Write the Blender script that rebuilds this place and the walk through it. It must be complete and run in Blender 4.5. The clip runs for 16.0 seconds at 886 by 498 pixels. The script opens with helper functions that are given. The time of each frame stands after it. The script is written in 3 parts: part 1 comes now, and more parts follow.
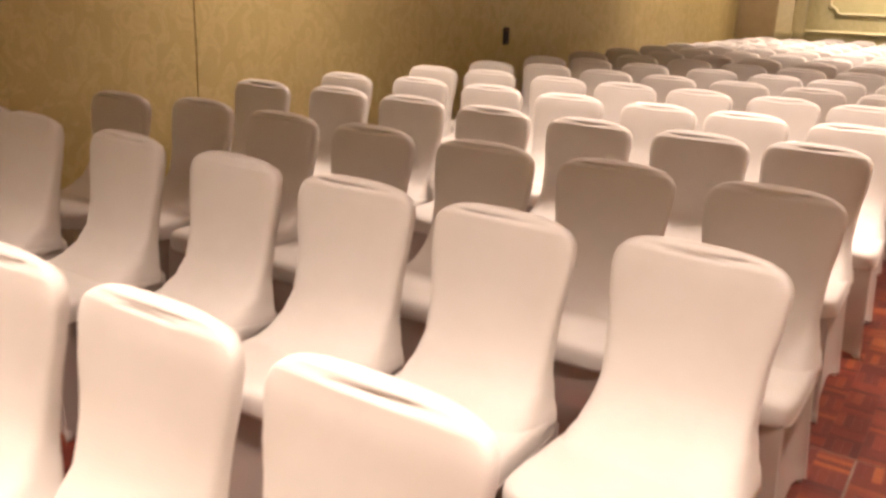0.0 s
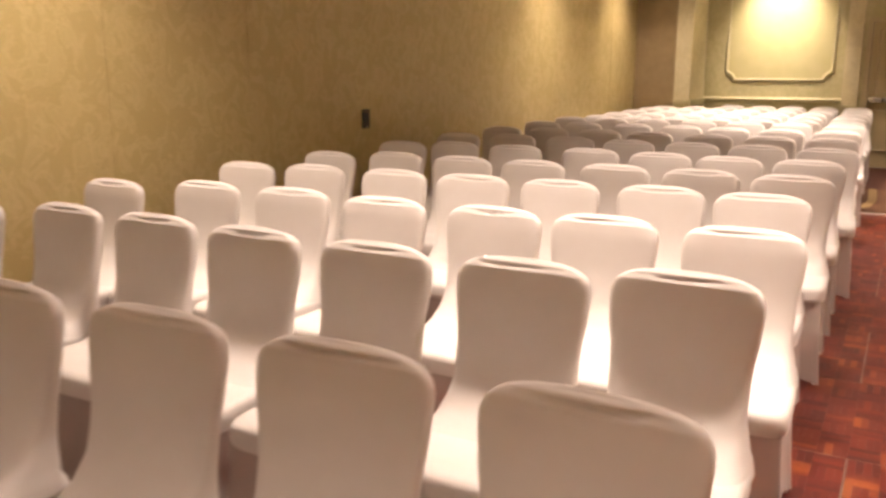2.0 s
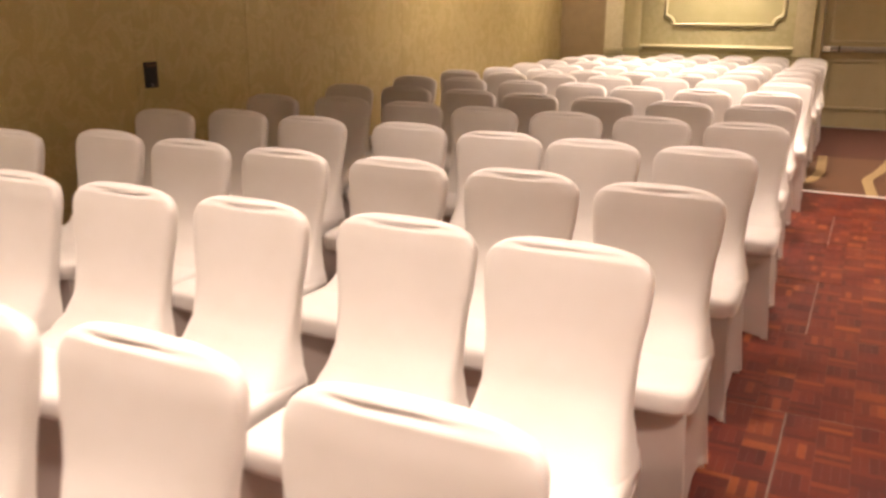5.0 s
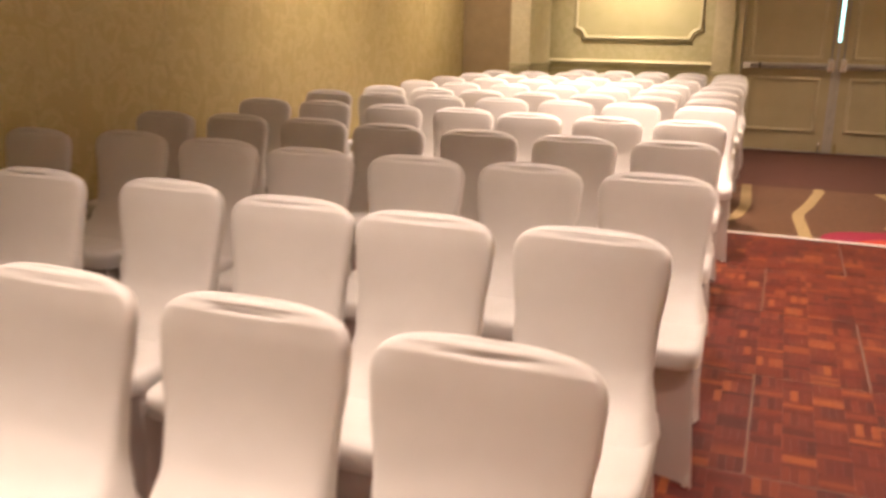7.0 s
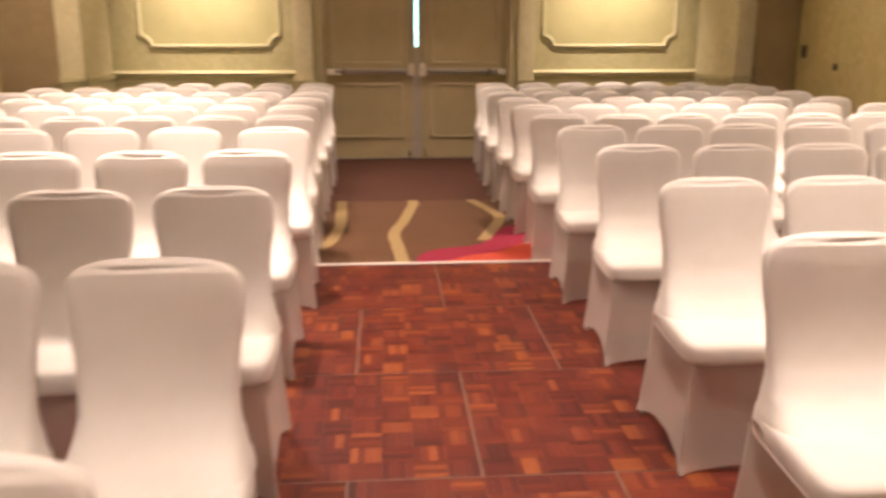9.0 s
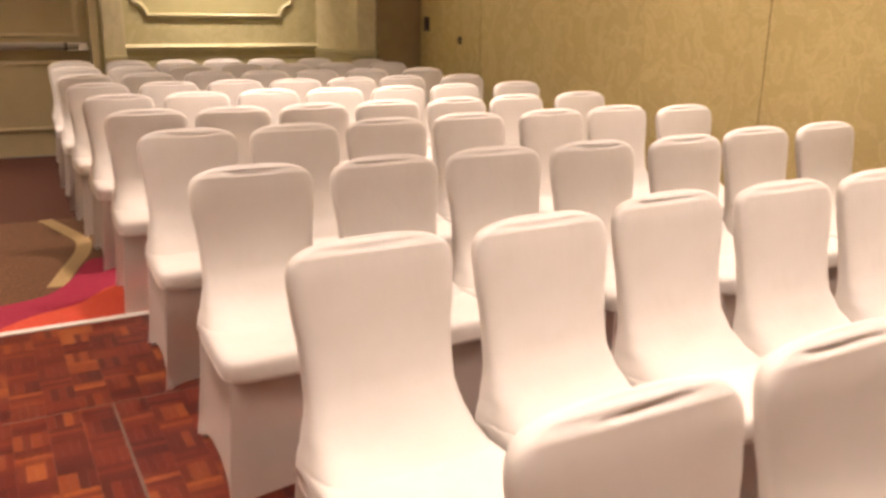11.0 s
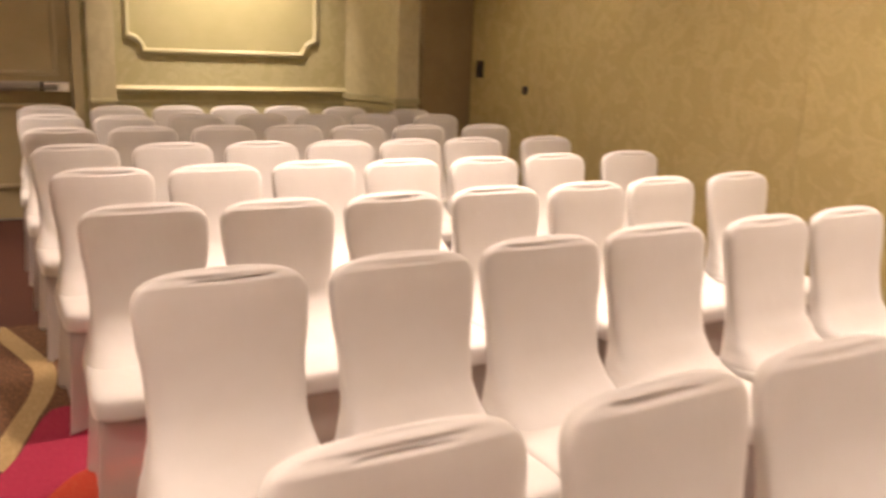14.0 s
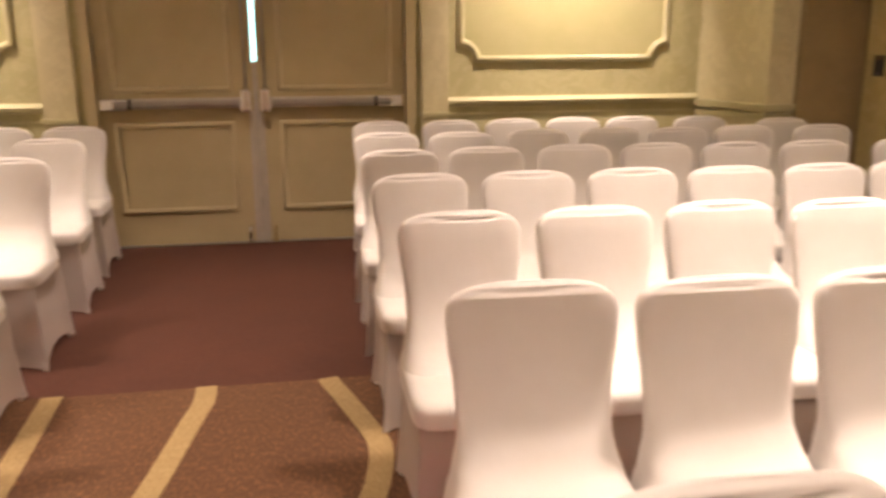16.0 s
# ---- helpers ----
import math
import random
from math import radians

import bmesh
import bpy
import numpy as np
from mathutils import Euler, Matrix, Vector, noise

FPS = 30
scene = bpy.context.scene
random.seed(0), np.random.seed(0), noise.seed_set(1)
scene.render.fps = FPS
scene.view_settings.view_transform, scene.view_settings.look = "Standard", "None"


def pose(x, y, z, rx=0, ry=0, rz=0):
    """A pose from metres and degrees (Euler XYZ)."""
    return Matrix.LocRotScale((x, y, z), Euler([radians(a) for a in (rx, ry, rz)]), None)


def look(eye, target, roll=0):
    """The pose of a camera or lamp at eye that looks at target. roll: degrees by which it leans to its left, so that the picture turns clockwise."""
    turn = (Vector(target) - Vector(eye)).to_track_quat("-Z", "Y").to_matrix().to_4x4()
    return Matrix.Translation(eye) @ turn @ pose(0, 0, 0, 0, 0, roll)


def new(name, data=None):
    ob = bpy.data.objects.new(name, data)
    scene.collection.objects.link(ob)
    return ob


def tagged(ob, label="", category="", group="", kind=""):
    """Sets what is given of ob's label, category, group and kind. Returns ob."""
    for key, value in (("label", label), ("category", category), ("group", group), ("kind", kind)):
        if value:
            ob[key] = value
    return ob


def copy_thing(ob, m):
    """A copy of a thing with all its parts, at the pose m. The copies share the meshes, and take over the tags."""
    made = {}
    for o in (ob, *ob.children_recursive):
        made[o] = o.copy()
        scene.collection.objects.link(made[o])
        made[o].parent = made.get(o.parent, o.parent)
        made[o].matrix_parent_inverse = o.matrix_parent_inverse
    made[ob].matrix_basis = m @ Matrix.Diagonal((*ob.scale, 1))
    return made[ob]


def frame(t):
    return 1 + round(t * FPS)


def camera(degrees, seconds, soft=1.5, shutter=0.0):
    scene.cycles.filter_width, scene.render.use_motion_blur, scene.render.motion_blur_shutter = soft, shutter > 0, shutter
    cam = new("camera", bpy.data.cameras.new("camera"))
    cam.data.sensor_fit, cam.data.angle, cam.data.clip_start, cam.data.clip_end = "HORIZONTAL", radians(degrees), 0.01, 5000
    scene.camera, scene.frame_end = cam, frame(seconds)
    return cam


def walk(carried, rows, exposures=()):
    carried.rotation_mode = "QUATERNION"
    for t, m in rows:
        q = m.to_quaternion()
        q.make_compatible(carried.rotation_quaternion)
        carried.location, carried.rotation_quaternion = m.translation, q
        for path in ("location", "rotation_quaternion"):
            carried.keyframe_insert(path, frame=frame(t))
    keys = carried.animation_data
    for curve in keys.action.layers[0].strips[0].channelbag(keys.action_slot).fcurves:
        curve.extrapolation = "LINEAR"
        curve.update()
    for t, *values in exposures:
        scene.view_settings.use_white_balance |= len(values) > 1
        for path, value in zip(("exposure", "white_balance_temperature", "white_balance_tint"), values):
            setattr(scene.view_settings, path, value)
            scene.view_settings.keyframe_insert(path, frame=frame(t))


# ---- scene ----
cam = camera(56.1, 16.0, soft=3.0, shutter=0.5)
PATH = [
    (0, (0.234, -0.494, 1.424), (-0.824, 1.096, 0.831), 2.3),
    (0.5, (0.190, -0.181, 1.397), (-0.883, 1.425, 0.880), 0.5),
    (1, (0.181, 0.184, 1.394), (-0.734, 1.900, 0.926), 0.4),
    (1.5, (0.174, 0.483, 1.412), (-0.872, 2.130, 0.971), 1.9),
    (2, (0.128, 0.775, 1.425), (-0.824, 2.484, 1.007), 0.1),
    (2.5, (0.196, 1.131, 1.407), (-0.732, 2.847, 0.967), 0.3),
    (3, (0.239, 1.435, 1.415), (-0.721, 3.121, 0.926), 1.3),
    (3.5, (0.217, 1.757, 1.435), (-0.601, 3.531, 1.004), -0.2),
    (3.7, (0.203, 1.882, 1.432), (-0.608, 3.652, 0.974), -0.4),
    (5.8, (0.146, 3.231, 1.403), (-0.753, 4.931, 0.852), 1.0),
    (6, (0.108, 3.356, 1.406), (-0.735, 5.096, 0.894), 0.6),
    (6.5, (0.043, 3.712, 1.392), (-0.729, 5.481, 0.865), -1.1),
    (7, (0.040, 4.032, 1.398), (-0.681, 5.825, 0.884), 0.8),
    (7.5, (0.007, 4.284, 1.416), (-0.399, 6.181, 0.931), 0.3),
    (8, (0.026, 4.515, 1.414), (-0.152, 6.445, 0.919), -0.9),
    (8.5, (0.106, 4.787, 1.414), (0.039, 6.727, 0.929), 0.5),
    (9, (0.189, 5.085, 1.402), (0.323, 7.018, 0.909), 0.0),
    (9.5, (0.304, 5.374, 1.406), (0.680, 7.272, 0.900), -0.4),
    (10, (0.455, 5.675, 1.410), (0.975, 7.532, 0.882), 1.2),
    (10.2, (0.505, 5.804, 1.401), (1.153, 7.615, 0.852), 0.8),
    (12.5, (0.787, 7.155, 1.397), (1.837, 8.767, 0.852), 0.8),
    (13, (0.852, 7.412, 1.400), (1.875, 9.034, 0.833), 1.9),
    (13.5, (0.830, 7.689, 1.408), (1.896, 9.307, 0.914), 0.1),
    (14, (0.880, 7.929, 1.418), (1.857, 9.610, 0.948), 2.3),
    (14.5, (0.891, 8.161, 1.415), (1.678, 9.947, 0.980), 1.6),
    (15, (0.829, 8.436, 1.415), (1.517, 10.267, 0.998), -0.7),
    (15.5, (0.840, 8.691, 1.410), (1.400, 10.559, 0.966), -0.6),
    (16, (0.854, 8.908, 1.419), (1.184, 10.820, 0.938), -0.3),
]
walk(cam, [(t, look(eye, target, roll)) for t, eye, target, roll in PATH],
     [(0.0, 0.0), (1.0, 0.1), (2.0, 0.12), (3.5, -0.02), (6.0, 0.12), (10.0, 0.05), (12.5, -0.08), (14.0, -0.02), (15.0, 0.08), (16.0, 0.16)])

# ---- world and light ----
world = bpy.data.worlds.new("world")
scene.world = world
world.use_nodes = True
world.node_tree.nodes["Background"].inputs[0].default_value = (0.02, 0.018, 0.015, 1)
world.node_tree.nodes["Background"].inputs[1].default_value = 1.0

CEIL = 3.3
DOWN_WATTS, WASH_WATTS = 490.0, 690.0
WL, WR, WE, WB = -3.90, 4.74, 15.0, -3.6      # left, right, end and back walls
DOOR_X = 0.57


def spot(name, x, y, z, tx, ty, tz, watts, degrees, blend, colour=(1.0, 0.773, 0.65), size=0.12):
    data = bpy.data.lights.new(name, "SPOT")
    data.energy, data.color, data.spot_size, data.spot_blend, data.shadow_soft_size = watts, colour, radians(degrees), blend, size
    ob = new(name, data)
    ob.matrix_world = look((x, y, z), (tx, ty, tz))
    return ob


# ---- materials ----
def material(name):
    m = bpy.data.materials.new(name)
    m.use_nodes = True
    nodes = m.node_tree.nodes
    return m, nodes, m.node_tree.links, nodes["Principled BSDF"]


def coords(nodes, links, scale, kind="Object"):
    tc = nodes.new("ShaderNodeTexCoord")
    mp = nodes.new("ShaderNodeMapping")
    mp.inputs["Scale"].default_value = scale if isinstance(scale, tuple) else (scale,) * 3
    links.new(tc.outputs[kind], mp.inputs["Vector"])
    return mp.outputs["Vector"]


def noise_tex(nodes, links, vec, scale, detail=4.0, rough=0.6):
    n = nodes.new("ShaderNodeTexNoise")
    n.inputs["Scale"].default_value, n.inputs["Detail"].default_value, n.inputs["Roughness"].default_value = scale, detail, rough
    links.new(vec, n.inputs["Vector"])
    return n.outputs["Fac"]


def ramp(nodes, links, fac, stops):
    r = nodes.new("ShaderNodeValToRGB")
    while len(r.color_ramp.elements) < len(stops):
        r.color_ramp.elements.new(0.5)
    for e, (p, c) in zip(r.color_ramp.elements, stops):
        e.position, e.color = p, (*c, 1)
    links.new(fac, r.inputs["Fac"])
    return r.outputs["Color"]


def mix(nodes, links, fac, a, b, mode="MIX"):
    m = nodes.new("ShaderNodeMix")
    m.data_type, m.blend_type = "RGBA", mode
    for value, socket in ((fac, m.inputs[0]), (a, m.inputs[6]), (b, m.inputs[7])):
        if isinstance(value, (int, float)):
            socket.default_value = value
        elif isinstance(value, tuple):
            socket.default_value = (*value, 1)
        else:
            links.new(value, socket)
    return m.outputs[2]


def bump(nodes, links, bsdf, height, strength, distance=0.002):
    b = nodes.new("ShaderNodeBump")
    b.inputs["Strength"].default_value, b.inputs["Distance"].default_value = strength, distance
    links.new(height, b.inputs["Height"])
    links.new(b.outputs["Normal"], bsdf.inputs["Normal"])


def mottled(name, dark, light, scale, rough=0.6, metal=0.0, grain=120.0, relief=0.2, distance=0.001, stretch=(1, 1, 1), low=0.35, high=0.65):
    m, nodes, links, bsdf = material(name)
    vec = coords(nodes, links, stretch)
    big, fine = noise_tex(nodes, links, vec, scale), noise_tex(nodes, links, vec, grain, 2.0)
    colour = ramp(nodes, links, big, [(low, dark), (high, light)])
    grainy = ramp(nodes, links, fine, [(0.3, (0.90,) * 3), (0.7, (1.0,) * 3)])
    links.new(mix(nodes, links, 1.0, colour, grainy, "MULTIPLY"), bsdf.inputs["Base Color"])
    bsdf.inputs["Roughness"].default_value, bsdf.inputs["Metallic"].default_value = rough, metal
    bump(nodes, links, bsdf, fine, relief, distance)
    return m


def fabric_material(name, cover=1.0, bounce_tint=(1.0, 1.0, 1.0)):
    """Stretch fabric; where it hangs free over the hollow under the seat the weave opens and lets some light through,
    and the shade and warm floor bounce there are put into its opacity and colour.
    """
    m, nodes, links, bsdf = material(name)
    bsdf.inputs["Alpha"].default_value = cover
    vec = coords(nodes, links, 1.0)
    info = nodes.new("ShaderNodeObjectInfo")
    big, weave = noise_tex(nodes, links, vec, 5.0, 3.0), noise_tex(nodes, links, vec, 700.0, 1.0)
    tone = ramp(nodes, links, info.outputs["Random"], [(0.0, (0.685, 0.66, 0.63)), (1.0, (0.735, 0.71, 0.68))])
    stain_and_bounce = ramp(nodes, links, big, [(0.3, tuple(c * d for c, d in zip((0.94, 0.93, 0.91), bounce_tint))), (0.7, bounce_tint)])
    links.new(mix(nodes, links, 1.0, tone, stain_and_bounce, "MULTIPLY"), bsdf.inputs["Base Color"])
    bsdf.inputs["Roughness"].default_value = 0.62
    bsdf.inputs["Sheen Weight"].default_value = 0.15
    folds = noise_tex(nodes, links, coords(nodes, links, (9.0, 9.0, 3.0)), 1.6, 2.0)
    bump(nodes, links, bsdf, folds, 0.12, 0.01)
    return m


def parquet_material():
    m, nodes, links, bsdf = material("mahogany_parquet")
    info, geo = nodes.new("ShaderNodeObjectInfo"), nodes.new("ShaderNodeNewGeometry")
    add = nodes.new("ShaderNodeMath")
    add.operation = "MULTIPLY_ADD"
    add.inputs[1].default_value = 37.7
    links.new(geo.outputs["Random Per Island"], add.inputs[0])
    scaled = nodes.new("ShaderNodeMath")
    scaled.operation = "MULTIPLY"
    scaled.inputs[1].default_value = 91.3
    links.new(info.outputs["Random"], scaled.inputs[0])
    links.new(scaled.outputs[0], add.inputs[2])
    white = nodes.new("ShaderNodeTexWhiteNoise")
    white.noise_dimensions = "1D"
    links.new(add.outputs[0], white.inputs["W"])
    place = nodes.new("ShaderNodeTexCoord")
    shifted = nodes.new("ShaderNodeVectorMath")
    shifted.operation = "ADD"
    shifted.inputs[1].default_value = (-0.004, -0.004, 0.0)
    links.new(place.outputs["Object"], shifted.inputs[0])
    snapped = nodes.new("ShaderNodeVectorMath")
    snapped.operation = "SNAP"
    snapped.inputs[1].default_value = ((0.875 - 0.008) / 8, (0.875 - 0.008) / 8, 1.0)
    links.new(shifted.outputs[0], snapped.inputs[0])
    block = nodes.new("ShaderNodeTexWhiteNoise")
    block.noise_dimensions = "4D"
    links.new(snapped.outputs[0], block.inputs["Vector"])
    links.new(scaled.outputs[0], block.inputs["W"])
    blend = nodes.new("ShaderNodeMix")
    blend.inputs[0].default_value = 0.6
    links.new(block.outputs["Value"], blend.inputs[2])
    links.new(white.outputs["Value"], blend.inputs[3])
    wood = ramp(nodes, links, blend.outputs[0], [(0.12, (0.062, 0.008, 0.007)), (0.38, (0.105, 0.014, 0.009)), (0.7, (0.150, 0.024, 0.011)), (0.93, (0.27, 0.072, 0.019))])
    vec = coords(nodes, links, 1.0)
    grain = noise_tex(nodes, links, vec, 60.0, 4.0)
    wear = noise_tex(nodes, links, vec, 2.5, 4.0)
    grained = mix(nodes, links, 1.0, wood, ramp(nodes, links, grain, [(0.3, (0.72, 0.68, 0.66)), (0.7, (1.0, 1.0, 1.0))]), "MULTIPLY")
    links.new(grained, bsdf.inputs["Base Color"])
    rough = nodes.new("ShaderNodeMapRange")
    rough.inputs["To Min"].default_value, rough.inputs["To Max"].default_value = 0.36, 0.52
    links.new(wear, rough.inputs["Value"])
    links.new(rough.outputs[0], bsdf.inputs["Roughness"])
    bsdf.inputs["Specular IOR Level"].default_value = 0.38
    bump(nodes, links, bsdf, grain, 0.15, 0.0006)
    return m


def carpet_material(name, dark, light, fleck):
    m, nodes, links, bsdf = material(name)
    vec = coords(nodes, links, 1.0)
    tuft, big = noise_tex(nodes, links, vec, 120.0, 3.0, 0.7), noise_tex(nodes, links, vec, 1.7, 3.0)
    streak = noise_tex(nodes, links, coords(nodes, links, (85.0, 30.0, 30.0)), 1.0, 4.0)
    base = ramp(nodes, links, tuft, [(0.32, dark), (0.66, light)])
    flecked = mix(nodes, links, ramp(nodes, links, streak, [(0.49, (0, 0, 0)), (0.64, (0.8,) * 3)]), base, fleck)
    links.new(mix(nodes, links, 1.0, flecked, ramp(nodes, links, big, [(0.3, (0.86,) * 3), (0.7, (1.0,) * 3)]), "MULTIPLY"), bsdf.inputs["Base Color"])
    bsdf.inputs["Roughness"].default_value = 0.95
    bump(nodes, links, bsdf, tuft, 0.6, 0.004)
    return m


def glow_material(name, colour, strength):
    m, nodes, links, bsdf = material(name)
    bsdf.inputs["Base Color"].default_value = (*colour, 1)
    bsdf.inputs["Emission Color"].default_value = (*colour, 1)
    bsdf.inputs["Emission Strength"].default_value = strength
    return m


def wallcovering(name, dark, light, rough):
    """Woven vinyl with a faint, slightly shinier leaf figure."""
    m, nodes, links, bsdf = material(name)
    vec = coords(nodes, links, (1.0, 1.0, 0.8))
    figure = nodes.new("ShaderNodeTexNoise")
    figure.inputs["Scale"].default_value, figure.inputs["Detail"].default_value = 6.5, 3.0
    figure.inputs["Roughness"].default_value, figure.inputs["Distortion"].default_value = 0.55, 1.6
    links.new(vec, figure.inputs["Vector"])
    broad, fine = noise_tex(nodes, links, vec, 1.1, 3.0), noise_tex(nodes, links, vec, 90.0, 2.0)
    leaf = ramp(nodes, links, figure.outputs["Fac"], [(0.47, (0, 0, 0)), (0.545, (1, 1, 1)), (0.60, (0.25,) * 3), (0.70, (0.6,) * 3)])
    base = mix(nodes, links, leaf, dark, light)
    worn = mix(nodes, links, 1.0, base, ramp(nodes, links, broad, [(0.3, (0.93, 0.92, 0.90)), (0.7, (1.0, 1.0, 1.0))]), "MULTIPLY")
    grainy = ramp(nodes, links, fine, [(0.3, (0.90,) * 3), (0.7, (1.0,) * 3)])
    links.new(mix(nodes, links, 1.0, worn, grainy, "MULTIPLY"), bsdf.inputs["Base Color"])
    gloss = nodes.new("ShaderNodeMapRange")
    gloss.inputs["To Min"].default_value, gloss.inputs["To Max"].default_value = rough, rough - 0.12
    links.new(leaf, gloss.inputs["Value"])
    links.new(gloss.outputs[0], bsdf.inputs["Roughness"])
    bump(nodes, links, bsdf, mix(nodes, links, 0.4, leaf, fine), 0.2, 0.0015)
    return m


FABRIC = fabric_material("white_stretch_fabric")
# Skirt copy: lower opacity for under-seat shade, warm tint for floor bounce.
SHADED_SHEER = fabric_material("white_sheer_fabric_shade_tint", 0.57, (1.0, 0.93, 0.89))
SIDE_WALL = wallcovering("gold_vinyl_wallcovering", (0.53, 0.434, 0.186), (0.61, 0.507, 0.236), 0.5)
END_WALL = wallcovering("cream_wallcovering", (0.50, 0.46, 0.245), (0.565, 0.525, 0.295), 0.6)
# Ivory hue of its own; lightened to stand in for light on the piers.
LIT_PIER_WALL = wallcovering("ivory_lit_wallcovering", (0.66, 0.60, 0.375), (0.73, 0.67, 0.44), 0.6)
PANEL_PAINT = mottled("pale_gold_panel_fabric", (0.47, 0.435, 0.21), (0.51, 0.47, 0.24), 3, 0.65, 0.0, 400, 0.15)
TRIM_PAINT = mottled("cream_gloss_paint", (0.53, 0.49, 0.28), (0.58, 0.54, 0.32), 4, 0.35, 0.0, 90, 0.06)
BROWN = mottled("brown_laminate", (0.31, 0.232, 0.122), (0.36, 0.272, 0.145), 5, 0.5, 0.0, 200, 0.1)
DOOR_PAINT = mottled("tan_door_paint", (0.455, 0.378, 0.21), (0.50, 0.418, 0.235), 3, 0.42, 0.0, 90, 0.08)
DOOR_TRIM = mottled("tan_moulding_paint", (0.49, 0.415, 0.24), (0.535, 0.455, 0.265), 3, 0.38, 0.0, 90, 0.06)
STEEL = mottled("brushed_steel", (0.36, 0.34, 0.31), (0.45, 0.43, 0.39), 20, 0.33, 1.0, 300, 0.1, 0.0005, (1, 12, 12))
SATIN = mottled("satin_aluminium", (0.44, 0.41, 0.35), (0.52, 0.48, 0.41), 14, 0.4, 0.3, 200, 0.06)
CHROME = mottled("worn_chrome", (0.66, 0.64, 0.60), (0.76, 0.74, 0.70), 12, 0.22, 1.0, 200, 0.05)
BLACK = mottled("black_plastic", (0.012, 0.011, 0.010), (0.022, 0.020, 0.018), 20, 0.45)
DARK_SEAM = mottled("dark_rubber_seal", (0.12, 0.08, 0.04), (0.16, 0.11, 0.06), 20, 0.8)
PARQUET = parquet_material()
SUBFLOOR = mottled("dark_joint_filler", (0.03, 0.012, 0.008), (0.05, 0.02, 0.012), 6, 0.8)
ALUMINIUM = mottled("aluminium_ramp_edge", (0.78, 0.74, 0.68), (0.86, 0.82, 0.76), 10, 0.45, 0.25, 150, 0.1)
PANEL_SEAM = mottled("grey_panel_joint", (0.20, 0.14, 0.11), (0.28, 0.20, 0.16), 10, 0.45, 0.5)
CARPET = carpet_material("brown_patterned_carpet", (0.066, 0.027, 0.0105), (0.14, 0.063, 0.025), (0.215, 0.10, 0.038))
CARPET_BORDER = carpet_material("russet_border_carpet", (0.055, 0.0145, 0.0066), (0.084, 0.0242, 0.0102), (0.096, 0.030, 0.0124))
CARPET_TAN = carpet_material("tan_band_carpet", (0.30, 0.205, 0.086), (0.395, 0.275, 0.123), (0.44, 0.315, 0.147))
CARPET_CRIMSON = carpet_material("crimson_carpet", (0.26, 0.008, 0.035), (0.34, 0.014, 0.05), (0.33, 0.02, 0.05))
CARPET_ORANGE = carpet_material("red_orange_carpet", (0.48, 0.045, 0.020), (0.58, 0.065, 0.03), (0.56, 0.09, 0.04))
CEILING_PAINT = mottled("white_ceiling_paint", (0.81, 0.80, 0.775), (0.86, 0.85, 0.825), 3, 0.8)
EXIT_RED = glow_material("exit_sign_red", (0.9, 0.06, 0.04), 1.4)
DAYLIGHT = glow_material("daylight_beyond", (0.50, 0.86, 0.95), 3.0)
LAMP_GLASS = glow_material("warm_lamp_lens", (1.0, 0.85, 0.62), 12.0)
BRASS = mottled("dull_brass", (0.42, 0.31, 0.14), (0.52, 0.40, 0.20), 14, 0.35, 1.0)


# ---- mesh helpers ----
def mesh_object(name, bm, mat, smooth=False):
    bmesh.ops.recalc_face_normals(bm, faces=bm.faces)
    data = bpy.data.meshes.new(name)
    bm.to_mesh(data)
    bm.free()
    for m in mat if isinstance(mat, (list, tuple)) else (mat,):
        data.materials.append(m)
    if smooth:
        data.polygons.foreach_set("use_smooth", [True] * len(data.polygons))
    return new(name, data)


def part(name, bm, mat, parent, label="", smooth=False):
    ob = mesh_object(name, bm, mat, smooth)
    ob.parent = parent
    return tagged(ob, label) if label else ob


def thing(name, x, y, z, label, category, group="", kind="", rz=0.0):
    ob = new(name)
    ob.empty_display_size = 0.1
    ob.matrix_world = pose(x, y, z, 0, 0, rz)
    return tagged(ob, label, category, group, kind)


def add_box(bm, x0, y0, z0, x1, y1, z1, bevel=0.0):
    vs = [bm.verts.new((x, y, z)) for x in (x0, x1) for y in (y0, y1) for z in (z0, z1)]
    faces = [bm.faces.new([vs[i] for i in f]) for f in ((0, 1, 3, 2), (4, 6, 7, 5), (0, 4, 5, 1), (2, 3, 7, 6), (0, 2, 6, 4), (1, 5, 7, 3))]
    if bevel:
        edges = {e for f in faces for e in f.edges}
        bmesh.ops.bevel(bm, geom=list(edges), offset=bevel, segments=2, affect="EDGES", profile=0.7)
    return bm


def box(x0, y0, z0, x1, y1, z1, bevel=0.0):
    return add_box(bmesh.new(), x0, y0, z0, x1, y1, z1, bevel)


